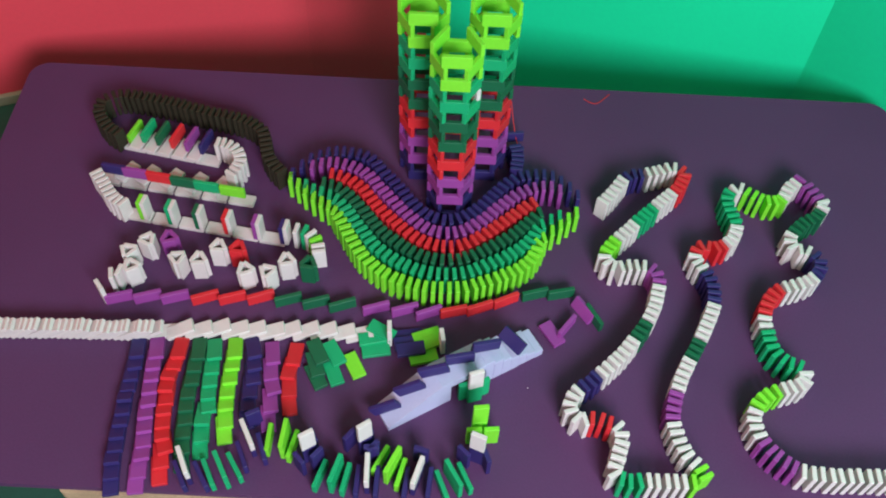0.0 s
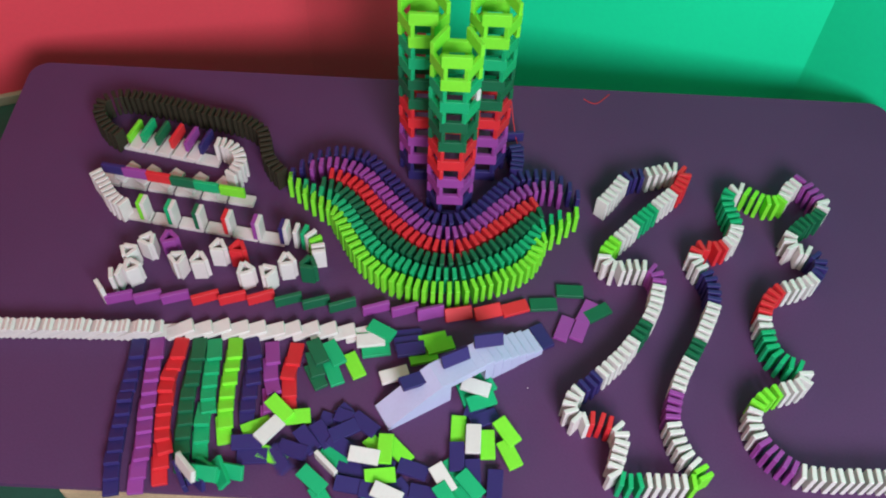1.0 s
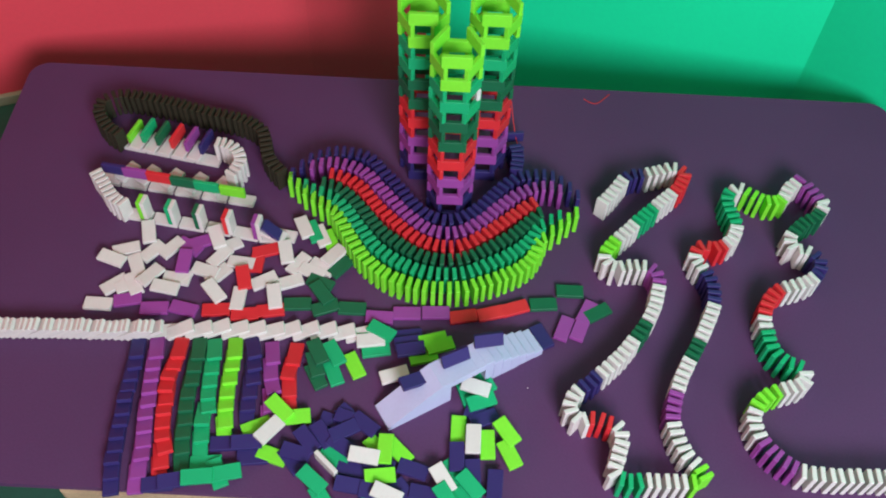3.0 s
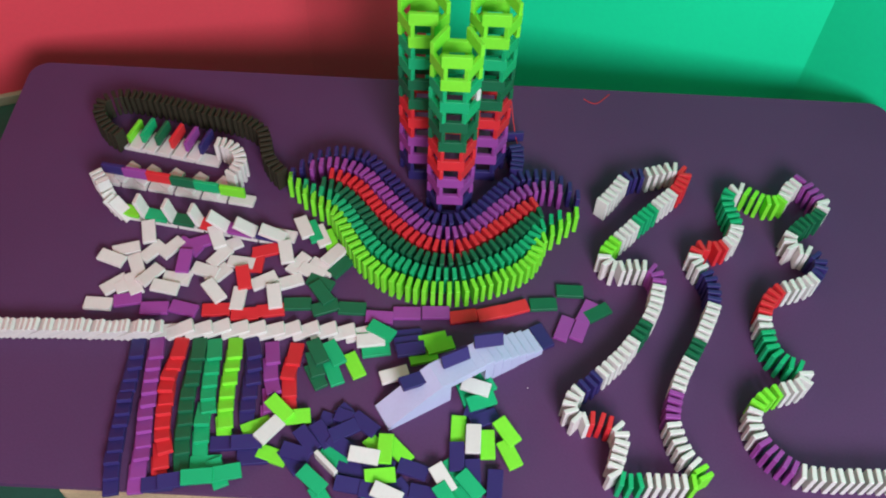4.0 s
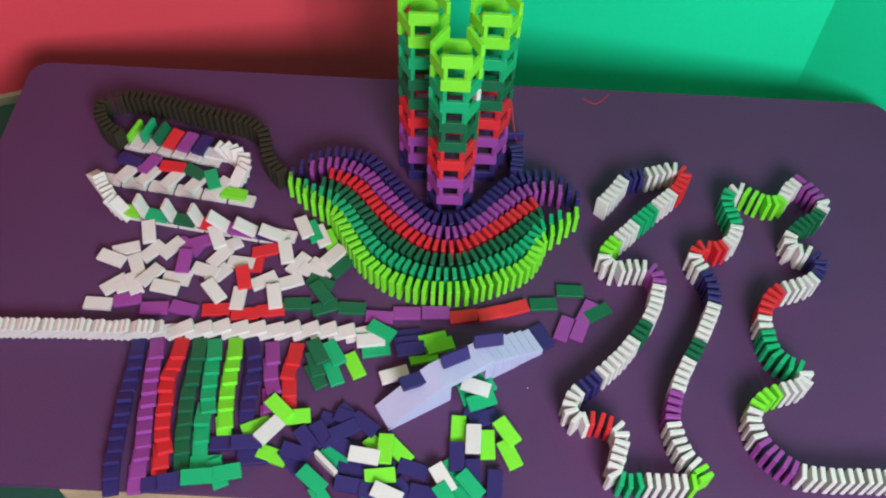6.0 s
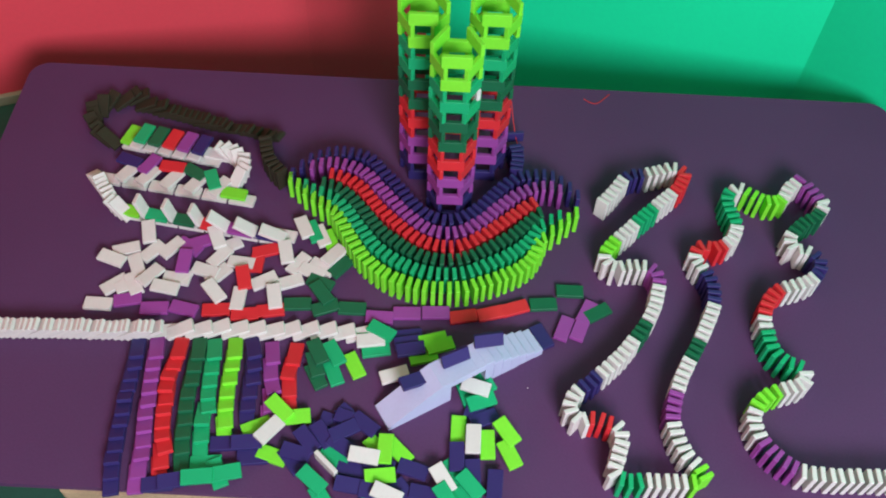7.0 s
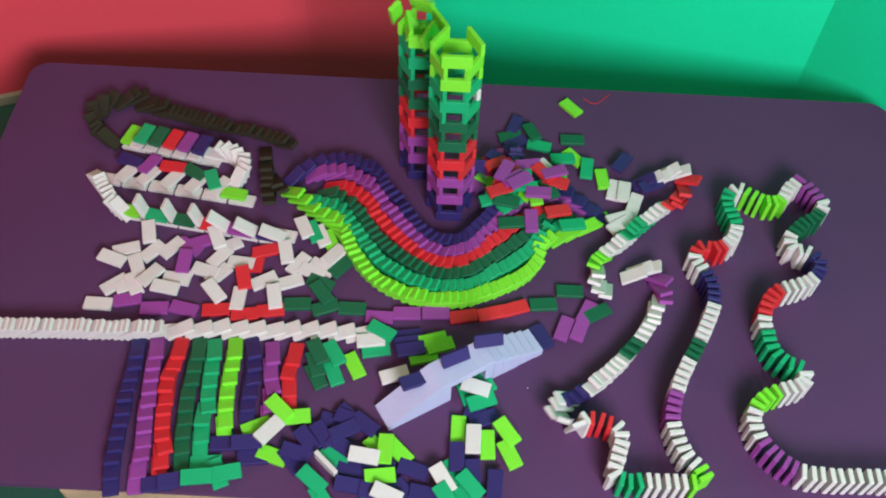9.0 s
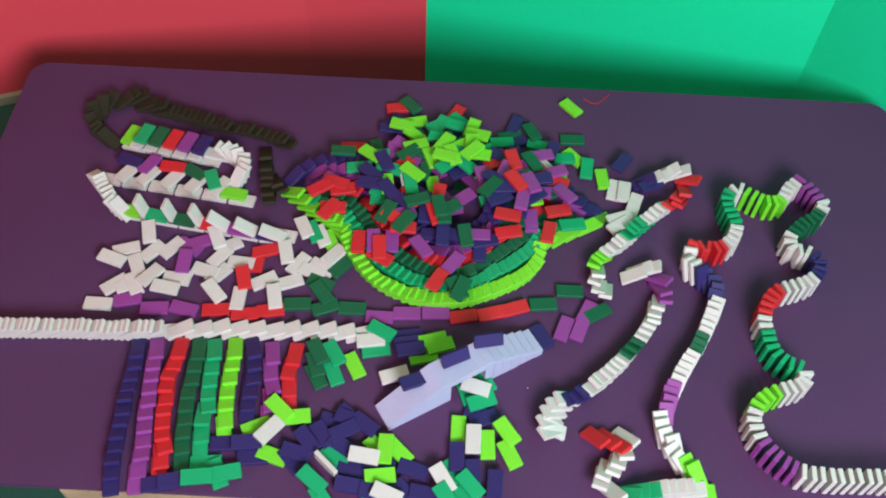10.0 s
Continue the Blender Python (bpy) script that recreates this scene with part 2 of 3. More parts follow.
# ---- the snake of dominoes on the free side of the table
A_ENDS = [(0.324, 1.145, -102), (0.342, 1.138, -100), (0.360, 1.110, -110), (0.353, 1.089, -109), (0.328, 1.070, -159), (0.327, 1.052, -144), (0.342, 1.205, 55), (0.394, 1.151, 25)]
SNAKE_A = [(0.293, 1.082), (0.312, 1.106), (0.329, 1.131), (0.350, 1.150), (0.376, 1.156), (0.403, 1.164), (0.433, 1.174), (0.454, 1.161), (0.439, 1.128), (0.407, 1.095), (0.372, 1.060), (0.336, 1.021), (0.304, 0.987), (0.288, 0.957), (0.303, 0.936), (0.332, 0.940), (0.362, 0.940), (0.379, 0.924), (0.378, 0.894), (0.366, 0.852), (0.343, 0.811), (0.314, 0.771), (0.283, 0.738), (0.254, 0.710), (0.225, 0.685), (0.215, 0.657), (0.229, 0.638), (0.250, 0.642), (0.271, 0.637), (0.290, 0.629), (0.294, 0.606), (0.285, 0.577), (0.278, 0.551), (0.300, 0.541), (0.328, 0.543), (0.367, 0.543), (0.399, 0.544)]
chain(SNAKE_A, [(0, "w"), (2.6, "n"), (4.0, "w"), (6.6, "r"), (8.3, "w"), (9.4, "g"), (10.5, "w"), (11.8, "l"), (12.9, "w"), (16.3, "p"), (17.7, "w"), (19.6, "d"), (20.6, "w"), (22.6, "n"), (23.6, "w"), (26.6, "r"), (28.6, "w"), (32.2, "g"), (33.7, "w"), (35.6, "l")],
      0.0138, [(0, 7.98), (3, 8.12), (7, 8.27), (9, 8.34), (13, 8.47), (15, 8.58), (18, 8.72), (22, 8.82), (25, 8.90), (27, 9.00), (30, 9.28), (32, 9.40), (36, 9.54)], "in a winding line on the table", ends=A_ENDS, kick=0.010, opened=((13.0, 14.6, -120, -0.014, -0.008), (23.7, 26.6, -165, -0.018, -0.006), (26.6, 28.7, -58, 0.012, -0.008)))
SNAKE_B = [(0.419, 0.553), (0.411, 0.567), (0.395, 0.585), (0.385, 0.608), (0.379, 0.633), (0.378, 0.656), (0.384, 0.681), (0.396, 0.713), (0.411, 0.745), (0.430, 0.778), (0.448, 0.812), (0.466, 0.852), (0.474, 0.882), (0.474, 0.915), (0.463, 0.941), (0.450, 0.965), (0.465, 0.991), (0.492, 0.990), (0.521, 1.007), (0.536, 1.040), (0.530, 1.073), (0.529, 1.110), (0.552, 1.131), (0.573, 1.119), (0.599, 1.104), (0.630, 1.109), (0.648, 1.137), (0.674, 1.161)]
chain(SNAKE_B, [(0, "l"), (1.4, "w"), (4.6, "p"), (6.4, "w"), (8.6, "d"), (9.6, "w"), (11.6, "n"), (13.7, "w"), (15.5, "r"), (17.8, "w"), (19.2, "g"), (21.4, "w"), (22.7, "l"), (25.3, "w"), (26.7, "p")],
      0.0138, [(0, 9.58), (4, 9.72), (8, 9.82), (12, 9.88), (15.9, 9.94), (16.2, 11), (27, 12)], "in a winding line on the table", kick=0.016)
SNAKE_C = [(0.686, 1.144), (0.699, 1.121), (0.708, 1.100), (0.687, 1.072), (0.658, 1.052), (0.632, 1.024), (0.632, 0.998), (0.655, 0.992), (0.673, 0.976), (0.670, 0.948), (0.643, 0.925), (0.615, 0.914), (0.589, 0.903), (0.566, 0.876), (0.555, 0.843), (0.556, 0.813), (0.562, 0.780), (0.582, 0.760), (0.603, 0.751), (0.604, 0.728), (0.579, 0.714), (0.550, 0.705), (0.522, 0.685), (0.508, 0.660), (0.510, 0.631), (0.524, 0.605), (0.544, 0.585), (0.570, 0.570), (0.611, 0.566), (0.664, 0.567), (0.717, 0.568), (0.770, 0.569)]
chain(SNAKE_C, [(0, "p"), (1.2, "w"), (2.6, "d"), (4.7, "w"), (7.3, "n"), (9.5, "w"), (11.7, "r"), (13.6, "w"), (14.7, "g"), (17.9, "w"), (20.7, "l"), (22.6, "w"), (24.4, "p"), (26.8, "w")],
      0.0142, None, "in a winding line on the table")

# ---- the rainbow field: six rows between an inner and an outer curve
INNER = [(-0.296, 1.120), (-0.280, 1.143), (-0.263, 1.162), (-0.245, 1.174), (-0.224, 1.183), (-0.203, 1.186), (-0.181, 1.184), (-0.159, 1.179), (-0.140, 1.167), (-0.124, 1.148), (-0.105, 1.127), (-0.086, 1.103), (-0.068, 1.080), (-0.048, 1.057), (-0.028, 1.041), (-0.007, 1.034), (0.013, 1.034), (0.034, 1.042), (0.054, 1.058), (0.075, 1.082), (0.095, 1.107), (0.114, 1.128), (0.132, 1.142), (0.155, 1.149), (0.177, 1.152), (0.196, 1.151), (0.213, 1.140), (0.230, 1.126), (0.244, 1.111), (0.258, 1.092)]
OUTER = [(-0.288, 1.091), (-0.264, 1.068), (-0.242, 1.046), (-0.224, 1.035), (-0.206, 1.023), (-0.188, 0.998), (-0.173, 0.969), (-0.153, 0.937), (-0.130, 0.909), (-0.105, 0.889), (-0.075, 0.874), (-0.045, 0.865), (-0.015, 0.861), (0.015, 0.862), (0.045, 0.866), (0.073, 0.877), (0.100, 0.889), (0.125, 0.902), (0.147, 0.918), (0.164, 0.939), (0.174, 0.967), (0.187, 0.988), (0.202, 1.002), (0.220, 1.021), (0.239, 1.038), (0.257, 1.055)]


def resampled(pts, n):
    places = spline(pts, 0.002)
    k = len(places) - 1
    return [Vector(places[round(i * k / (n - 1))][:2]) for i in range(n)]


FINE = 240
FALLERS = []
inner, outer = resampled(INNER, FINE), resampled(OUTER, FINE)
for i in range(FINE):
    side = (outer[i] - inner[i]).normalized() * 0.012
    inner[i], outer[i] = inner[i] + side, outer[i] - side
for row, c in enumerate("nprdgl"):
    holder = assembly("domino_row", pose(*inner[0], 0), "curved row of %s dominoes in a rainbow field" % HUES[c][0], "domino row", "rows of the rainbow field")
    # inner rows start later and end sooner, where the field is wide enough
    first = (2, 20, 34, 28, 14, 0)[row]
    last = FINE - 1 - (3, 18, 32, 28, 14, 0)[row]
    line = [tuple(inner[i].lerp(outer[i], row / 5)) for i in range(first, last + 1, 6)]
    places = []
    for x, y, h, u in spline(line, 0.0008):
        share = (first + 6 * u) / FINE
        # the wedges are set out straight across, the bend along its curve
        if places and (abs(x - places[-1][0]) < 0.0152 if min(share, 1 - share) < 0.15 else math.hypot(x - places[-1][0], y - places[-1][1]) < 0.0139):
            continue
        places.append((x, y, h, share))
    for i, (x, y, h, share) in enumerate(places):
        x, y, h = x + rng.uniform(-0.0008, 0.0008), y + rng.uniform(-0.0008, 0.0008), h + rng.uniform(-3, 3)
        along = h
        # in the wedges at both ends the dominoes face straight along the field
        wedge = min(max((0.185 - min(share, 1 - share)) / 0.045, 0.0), 1.0)
        h += (0 - h) * wedge
        t0 = 7.07 + 0.87 * share
        left = len(places) - 1 - i
        end = min(rest_angle(0.0145, left) + rng.uniform(1, 7), 90)
        if left < 4:
            end = 90 - 6 * left
        back = 0.024 - 0.009 * left if left < 4 else (-0.013 if i > 1 else -0.018)
        ob = domino(c, tip(x, y, 0, h, 0), owner=holder)
        slip = -(0.024, 0.021, 0.016, 0.011, 0.008, 0.005)[row] * math.exp(-(x / 0.13) ** 2)
        rows = tip_rows(x, y, 0, h, t0, end, 0.15, back, (0, slip, (along - h) * 0.7))
        # the falling towers push the inner rows about
        hit = math.exp(-((x - 0.01) / 0.13) ** 2) * (0.6, 0.5, 0.7 if x < 0.05 else 0.3, 0.12, 0.0, 0.0)[row]
        if rng.random() < hit:
            rest = rows[-1][1]
            FALLERS.append((9.48 + rng.uniform(0, 0.15), "knocked", (ob, rows, rest, x, h)))
            continue
        move(ob, rows)

# a short navy branch from the field towards the towers
BRANCH = [(0.132, 1.151), (0.134, 1.171), (0.134, 1.192), (0.130, 1.209)]
chain(BRANCH, [(0, "n")], 0.013, [(0, 7.85), (3, 7.98)], "short navy domino line beside the towers", owner="domino_line")
for k in range(2):
    x, y = [(0.125, 1.224), (0.123, 1.242)][k]
    ob = domino("n", on_edge(x, y, 0.0 + 0.024 * k, 8), "stacked beside the towers")
    glide(ob, on_edge(x, y, 0.024 * k, 8), flat(x + 0.01, y + 0.03 * (k + 1), 0, 30 + 40 * k), 8.0 + 0.05 * k, 0.15)

# ---- three six-sided towers
LEVELS = "nnppprrrdddggglll"
SIDE = 0.0372
TOWERS = [(0.007, 1.054), (-0.050, 1.150), (0.068, 1.156)]


def tower_pose(bx, by, level, k):
    """Domino k of three on a level: on its long edge along every second side of a hexagon."""
    a = -90 + 120 * k + (60 if level % 2 else 0)
    r = SIDE * math.sqrt(3) / 2
    cx, cy = bx, by + r + T / 2
    return on_edge(cx + r * math.cos(radians(a)), cy + r * math.sin(radians(a)), W * level, a + 90)


CELL = 0.004
PILE = {}


def footprint(x, y, h):
    """The cells of the table that a domino lying at x, y along h degrees covers."""
    c, sn = math.cos(radians(h)), math.sin(radians(h))
    cells = set()
    for a in np.linspace(-H / 2, H / 2, 13):
        for b in np.linspace(-W / 2, W / 2, 7):
            cells.add((round((x + a * c - b * sn) / CELL), round((y + a * sn + b * c) / CELL)))
    return cells


def piled(x, y, h):
    """The pose of a domino that comes to lie on whatever lies there already."""
    cells = footprint(x, y, h)
    heights = [PILE.get(q, 0.0) for q in cells]
    z = 0.5 * max(heights) + 0.5 * sum(heights) / len(heights)
    tilt = 0 if max(heights) < 0.004 else 5
    for q in cells:
        PILE[q] = z + T
    return flat(x, y, z, h, rng.uniform(-tilt, tilt), rng.uniform(-tilt, tilt))


for i in range(0, FINE, 2):
    for row in range(6):
        if (2, 20, 34, 28, 14, 0)[row] <= i < FINE - (3, 18, 32, 28, 14, 0)[row]:
            for q in footprint(*inner[i].lerp(outer[i], row / 5), 90):
                PILE[q] = 0.026


STRAY = [(0.247, 1.361), (0.247, 1.220), (0.304, 1.171), (0.224, 1.215), (0.270, 1.192), (0.183, 1.249), (0.167, 1.281), (0.191, 1.119), (0.121, 1.270)]


def scatter(tower, level, k):
    """Where a domino of a tower comes to rest."""
    if tower == 2:
        n = (16 - level) * 3 + k
        if n % 3 == 0 and n // 3 < len(STRAY):
            return STRAY[n // 3]
        return rng.gauss(0.125, 0.055), min(rng.gauss(1.13, 0.05), 1.36)
    if tower == 1:
        return max(rng.gauss(-0.065, 0.055), -0.20), min(rng.gauss(1.19, 0.06), 1.36)
    if level >= 11:
        return rng.gauss(0.025, 0.045), rng.gauss(1.190, 0.040)
    return rng.gauss(0.0, 0.085), min(rng.gauss(1.08, 0.065), 1.36)


def fall(ob, a, t0, land, spin, g=9.0, late=1.0):
    """Thrown from pose a at t0 to lie at pose land."""
    ca, cb = about_centre(a), about_centre(land)
    drop = max(ca.translation.z - cb.translation.z, 0.004)
    dur = max(math.sqrt(2 * drop / g), 0.12)
    rows = [(0.0, a), (t0, a)]
    n = 5
    for i in range(1, n + 1):
        f = i / n
        m = between(ca, cb, f ** late)
        m.translation.z = ca.translation.z - drop * f * f
        turn = spin * math.sin(math.pi * f)
        m = m @ pose(0, 0, 0, turn, 0.6 * turn, 0)
        rows.append((t0 + dur * f, m @ pose(0, 0, -H / 2)))
    # a little slide after landing
    end = land.copy()
    end.translation += Vector((rng.uniform(-0.003, 0.003), rng.uniform(-0.003, 0.003), 0))
    rows.append((t0 + dur + 0.12, end))
    move(ob, rows)


def fall_time(tower, level):
    if tower == 2:
        return 8.19 + (17 - level) * 0.043
    if tower == 1:
        return 8.86 + (17 - level) * 0.043 if level > 7 else 9.30 + (7 - level) * 0.03
    return 9.27 + (0.0 if level > 6 else 0.045 * (7 - level))


for tower, (bx, by) in enumerate(TOWERS):
    holder = assembly("domino_tower", pose(bx, by + 0.037, 0), "six-sided tower of navy, purple, red, green and lime dominoes", "domino tower", "towers")
    for level in range(len(LEVELS)):
        for k in range(3):
            c = LEVELS[level]
            if (tower, level, k) in ((0, 12, 1), (2, 6, 2), (1, 8, 1)):
                c = "w"
            m = tower_pose(bx + rng.uniform(-0.0007, 0.0007), by + rng.uniform(-0.0007, 0.0007), level, k)
            ob = domino(c, m, owner=holder)
            FALLERS.append((fall_time(tower, level) + rng.uniform(-0.02, 0.03), "thrown", (ob, m, tower, level, k)))

def lying_order(f):
    """Which lies under which: first the tower that goes first; the others keep low courses under high ones."""
    return (1.5, 0) if f[1] == "knocked" else (2 - f[2][2], f[2][3] * (-1 if f[2][2] == 2 else 1))


for t0, how, told in sorted(FALLERS, key=lying_order):
    if how == "thrown":
        ob, m, tower, level, k = told
        land = piled(*scatter(tower, level, k), rng.uniform(0, 360))
        fall(ob, m, t0, land, rng.uniform(-60, 60) if tower else rng.uniform(-15, 15), 9.0, (3.6, 1.0, 1.5)[tower])
    else:
        ob, rows, rest, x, h = told
        at = rest.translation
        land = piled(at.x + x * 0.25 + rng.uniform(-0.03, 0.03), at.y + rng.uniform(-0.05, 0.012), h + rng.uniform(-70, 70))
        ca, cb = about_centre(rest), about_centre(land)
        move(ob, rows + [(t0 + 0.24 * f, between(ca, cb, f) @ pose(0, 0, -H / 2)) for f in (0, 0.33, 0.66, 1)])

# ---- the fallen white line and the colour columns that hang from it
LINE_TIGHT = [(-0.797, 0.762), (-0.741, 0.767), (-0.685, 0.770), (-0.628, 0.773), (-0.571, 0.774), (-0.514, 0.776), (-0.488, 0.780)]
chain(LINE_TIGHT, [(0, "w")], 0.0108, None, "fallen straight line of white dominoes on the table", True, jitter=1.5, owner="domino_line", flatter=9)
LINE_WIDE = [(-0.464, 0.777), (-0.419, 0.781), (-0.362, 0.785), (-0.304, 0.786), (-0.246, 0.787), (-0.189, 0.790), (-0.131, 0.789)]
chain(LINE_WIDE, [(0, "w")], 0.0315, None, "fallen straight line of white dominoes on the table", True, owner="domino_line", skew=14)
COLS = [("n", [(-0.507, 0.770), (-0.505, 0.728), (-0.505, 0.692), (-0.503, 0.633), (-0.501, 0.589), (-0.498, 0.543)], 12), ("p", [(-0.477, 0.771), (-0.471, 0.693), (-0.466, 0.637), (-0.459, 0.581), (-0.458, 0.548)], 11),
        ("r", [(-0.434, 0.773), (-0.437, 0.736), (-0.441, 0.695), (-0.437, 0.631), (-0.431, 0.595), (-0.428, 0.564)], 11), ("d", [(-0.404, 0.775), (-0.406, 0.693), (-0.404, 0.648), (-0.402, 0.617), (-0.399, 0.586)], 9),
        ("g", [(-0.379, 0.774), (-0.375, 0.695), (-0.373, 0.667), (-0.374, 0.638), (-0.373, 0.609)], 8), ("l", [(-0.345, 0.779), (-0.344, 0.716), (-0.344, 0.692), (-0.343, 0.666), (-0.341, 0.636)], 7),
        ("n", [(-0.317, 0.780), (-0.311, 0.738), (-0.309, 0.713), (-0.309, 0.688), (-0.308, 0.664)], 6), ("p", [(-0.283, 0.774), (-0.282, 0.752), (-0.280, 0.725), (-0.275, 0.697), (-0.272, 0.660)], 5),
        ("r", [(-0.238, 0.775), (-0.242, 0.753), (-0.246, 0.722), (-0.244, 0.690)], 4)]
for c, pts, n in COLS:
    length = sum((Vector(b) - Vector(a)).length for a, b in zip(pts, pts[1:]))
    chain(pts, [(0, c)], length / (n - 1), None, "fallen column of overlapping %s dominoes" % HUES[c][0], True, 0.0, 1.5, owner="domino_column", skew=8)
LOOSE = [("d", [(-0.200, 0.712, -60), (-0.203, 0.732, -70), (-0.201, 0.752, -62)]), ("g", [(-0.172, 0.720, -66), (-0.174, 0.754, -58)]), ("l", [(-0.139, 0.736, -61)]), ("g", [(-0.105, 0.767, 11), (-0.112, 0.787, 14), (-0.098, 0.799, -28)]), ("n", [(-0.052, 0.797, 9), (-0.051, 0.781, 12), (-0.046, 0.766, 12)]),
         ("l", [(-0.024, 0.758, 16)])]
for c, places in LOOSE:
    for k, (x, y, h) in enumerate(places):
        domino(c, flat(x, y, 0.006 * k, h), "lying fallen on the purple table")
for k, (c, a, b) in enumerate([("w", (-0.083, 0.790, -86), (-0.115, 0.782, 9)), ("l", (-0.020, 0.795, 23), (-0.009, 0.788, 17)),
                               ("l", (-0.018, 0.781, 28), (0.003, 0.777, 20)), ("w", (0.006, 0.780, -79), (-0.070, 0.718, 20))]):
    start = flat(*a[:2], 0.008, a[2]) if c == "l" else tip(*a[:2], 0, a[2] - 90, 0)
    ob = domino(c, start, "at the end of the white line")
    glide(ob, start, flat(*b[:2], 0.008, b[2]), 0.08 + 0.03 * k, 0.2)

# ---- the white bridge with navy dominoes along its steps
B0, B1 = Vector((-0.073, 0.623)), Vector((0.178, 0.778))
axis = B1 - B0
blen, bdir = axis.length, math.degrees(math.atan2(axis.y, axis.x))
bridge = tagged(new("bridge"), "stepped bridge of pale lilac slabs with a gap under it", "bridge")
bridge.matrix_basis = pose(*B0, 0, 0, 0, bdir)
COURSE, TREADS = 0.0077, 18


def bridge_height(u):
    """A ramp up to a level top, and steps down again, each a course high."""
    if u < 0.42:
        return min(0.008 + 0.165 * max(u, 0.0), 0.0616)
    return COURSE * max(1, round(min(0.0616, 0.012 + 0.142 * (1 - u)) / COURSE))


for i in range(TREADS):
    u0, u1 = i / TREADS, (i + 1) / TREADS
    top, low = bridge_height((u0 + u1) / 2), 0.0
    if 7 <= i <= 10:
        low = COURSE * 6
    inset = rng.uniform(0, 0.0008) if u1 > 0.6 else 0.0
    bm = box((u0 * blen, inset, low), (u1 * blen - 0.00005, 0.0470 + inset, top), 0.0006 if u1 > 0.6 else 0.0)
    for v in bm.verts:
        if u1 < 0.4 and v.co.z > top - 0.001:
            v.co.z += bridge_height(v.co.x / blen) - top
    part("slab", bm, LILAC, bridge)
M = bridge.matrix_basis
for k, (u, turn) in enumerate([(0.045, -22), (0.198, -22), (0.338, -23), (0.488, -19), (0.650, -14), (0.800, -40)]):
    z = bridge_height(u) + 0.0015
    start = M @ pose(u * blen, 0.026, z, 0, 0, turn) @ pose(0, 0, 0, 0, (-27, -27, -16, 0, 6, 0)[k], 0) @ on_edge(0, 0, 0, 0)
    if k == 5:
        # the first to go is already on its way down
        start = M @ pose(u * blen, 0.022, z + 0.004, 0, 0, -78) @ on_edge(0, 0, 0, 0, -48)
    ob = domino("n", start, "on edge along the white bridge")
    if k in (3, 4):
        end = M @ on_edge((0.47, 0.68)[k - 3] * blen, (0.026, 0.028)[k - 3], (0.0635, 0.0635)[k - 3], (-4, -20)[k - 3], -30)
    elif k == 2:
        end = M @ flat(0.225 * blen, 0.036, COURSE * 6 + 0.002, -4, 0, 10)
    elif k == 5:
        end = flat(0.177, 0.809, 0, -61)
    else:
        e = [(-0.111, 0.628, -36), (-0.137, 0.637, -17)][k]
        end = flat(e[0], e[1], 0.004, e[2])
    glide(ob, start, end, max(0.05, 0.72 - 0.13 * k), 0.16)

# ---- the arc of small stacks in front of the bridge: three upright and one set on top
def stack_unit(n_unit, place, sides, top, body, t0, ends):
    """place, heading of the middle two, one upon the other; sides: of one upright on either side."""
    x, y, h = place
    holder = assembly("domino_stack", pose(x, y, 0), "small stack of %s dominoes with one on top" % HUES[body][0], "domino stack", "arc of domino stacks")
    for k in range(4):
        px, py, ph = (x, y, h) if k in (1, 3) else sides[k // 2]
        if n_unit in ON_EDGE:
            a = on_edge(px, py, W + 0.0003 if k == 3 else 0, ph)
        else:
            a = tip(px, py, H + 0.0003 if k == 3 else 0, ph, 0)
        ob = domino(top if k == 3 else body, a, owner=holder)
        if k == 1 and n_unit in BEHIND:
            a2 = tip(x + 0.004, y + (0.034 if n_unit in ON_EDGE else 0.021), 0, h + (0 if n_unit in ON_EDGE else 84), 0)
            ox, oy, oh = BEHIND[n_unit]
            glide(domino(body, a2, owner=holder), a2, flat(ox, oy, 0.0045, oh, 3, 2), t0 + 0.05, 0.20)
        ex, ey, eh = ends[k]
        b = flat(ex, ey, 0.0 if k < 2 else 0.0078 * (k - 1), eh, 0 if k < 2 else 6, 3)
        if top == "w" and n_unit == 9 and k == 3:
            b = on_edge(ex, ey, 0, eh)
        glide(ob, a, b, t0 + 0.02 * (3 - k), 0.20)
        if n_unit == 13 and k == 3:
            # this one slips over the front edge of the table to the floor
            held = MOVES.pop()[1][:-1]
            base = ob.parent.matrix_basis.inverted()
            for t, px, py, pz, tilt in ((1.24, ex, 0.512, 0.004, 0), (1.32, ex, 0.470, -0.06, 40), (1.42, ex, 0.430, -0.30, 75), (1.55, ex, 0.400, FLOOR, 0)):
                held.append((t, base @ flat(px, py, pz, eh, tilt)))
            held.append((10.0, held[-1][1]))
            MOVES.append((ob, held))


BEHIND = dict(zip((8, 9, 6, 4, 11), [(-0.176, 0.607, -54), (-0.200, 0.596, -49), (-0.144, 0.590, -31), (0.064, 0.554, -86), (-0.215, 0.575, -14)]))
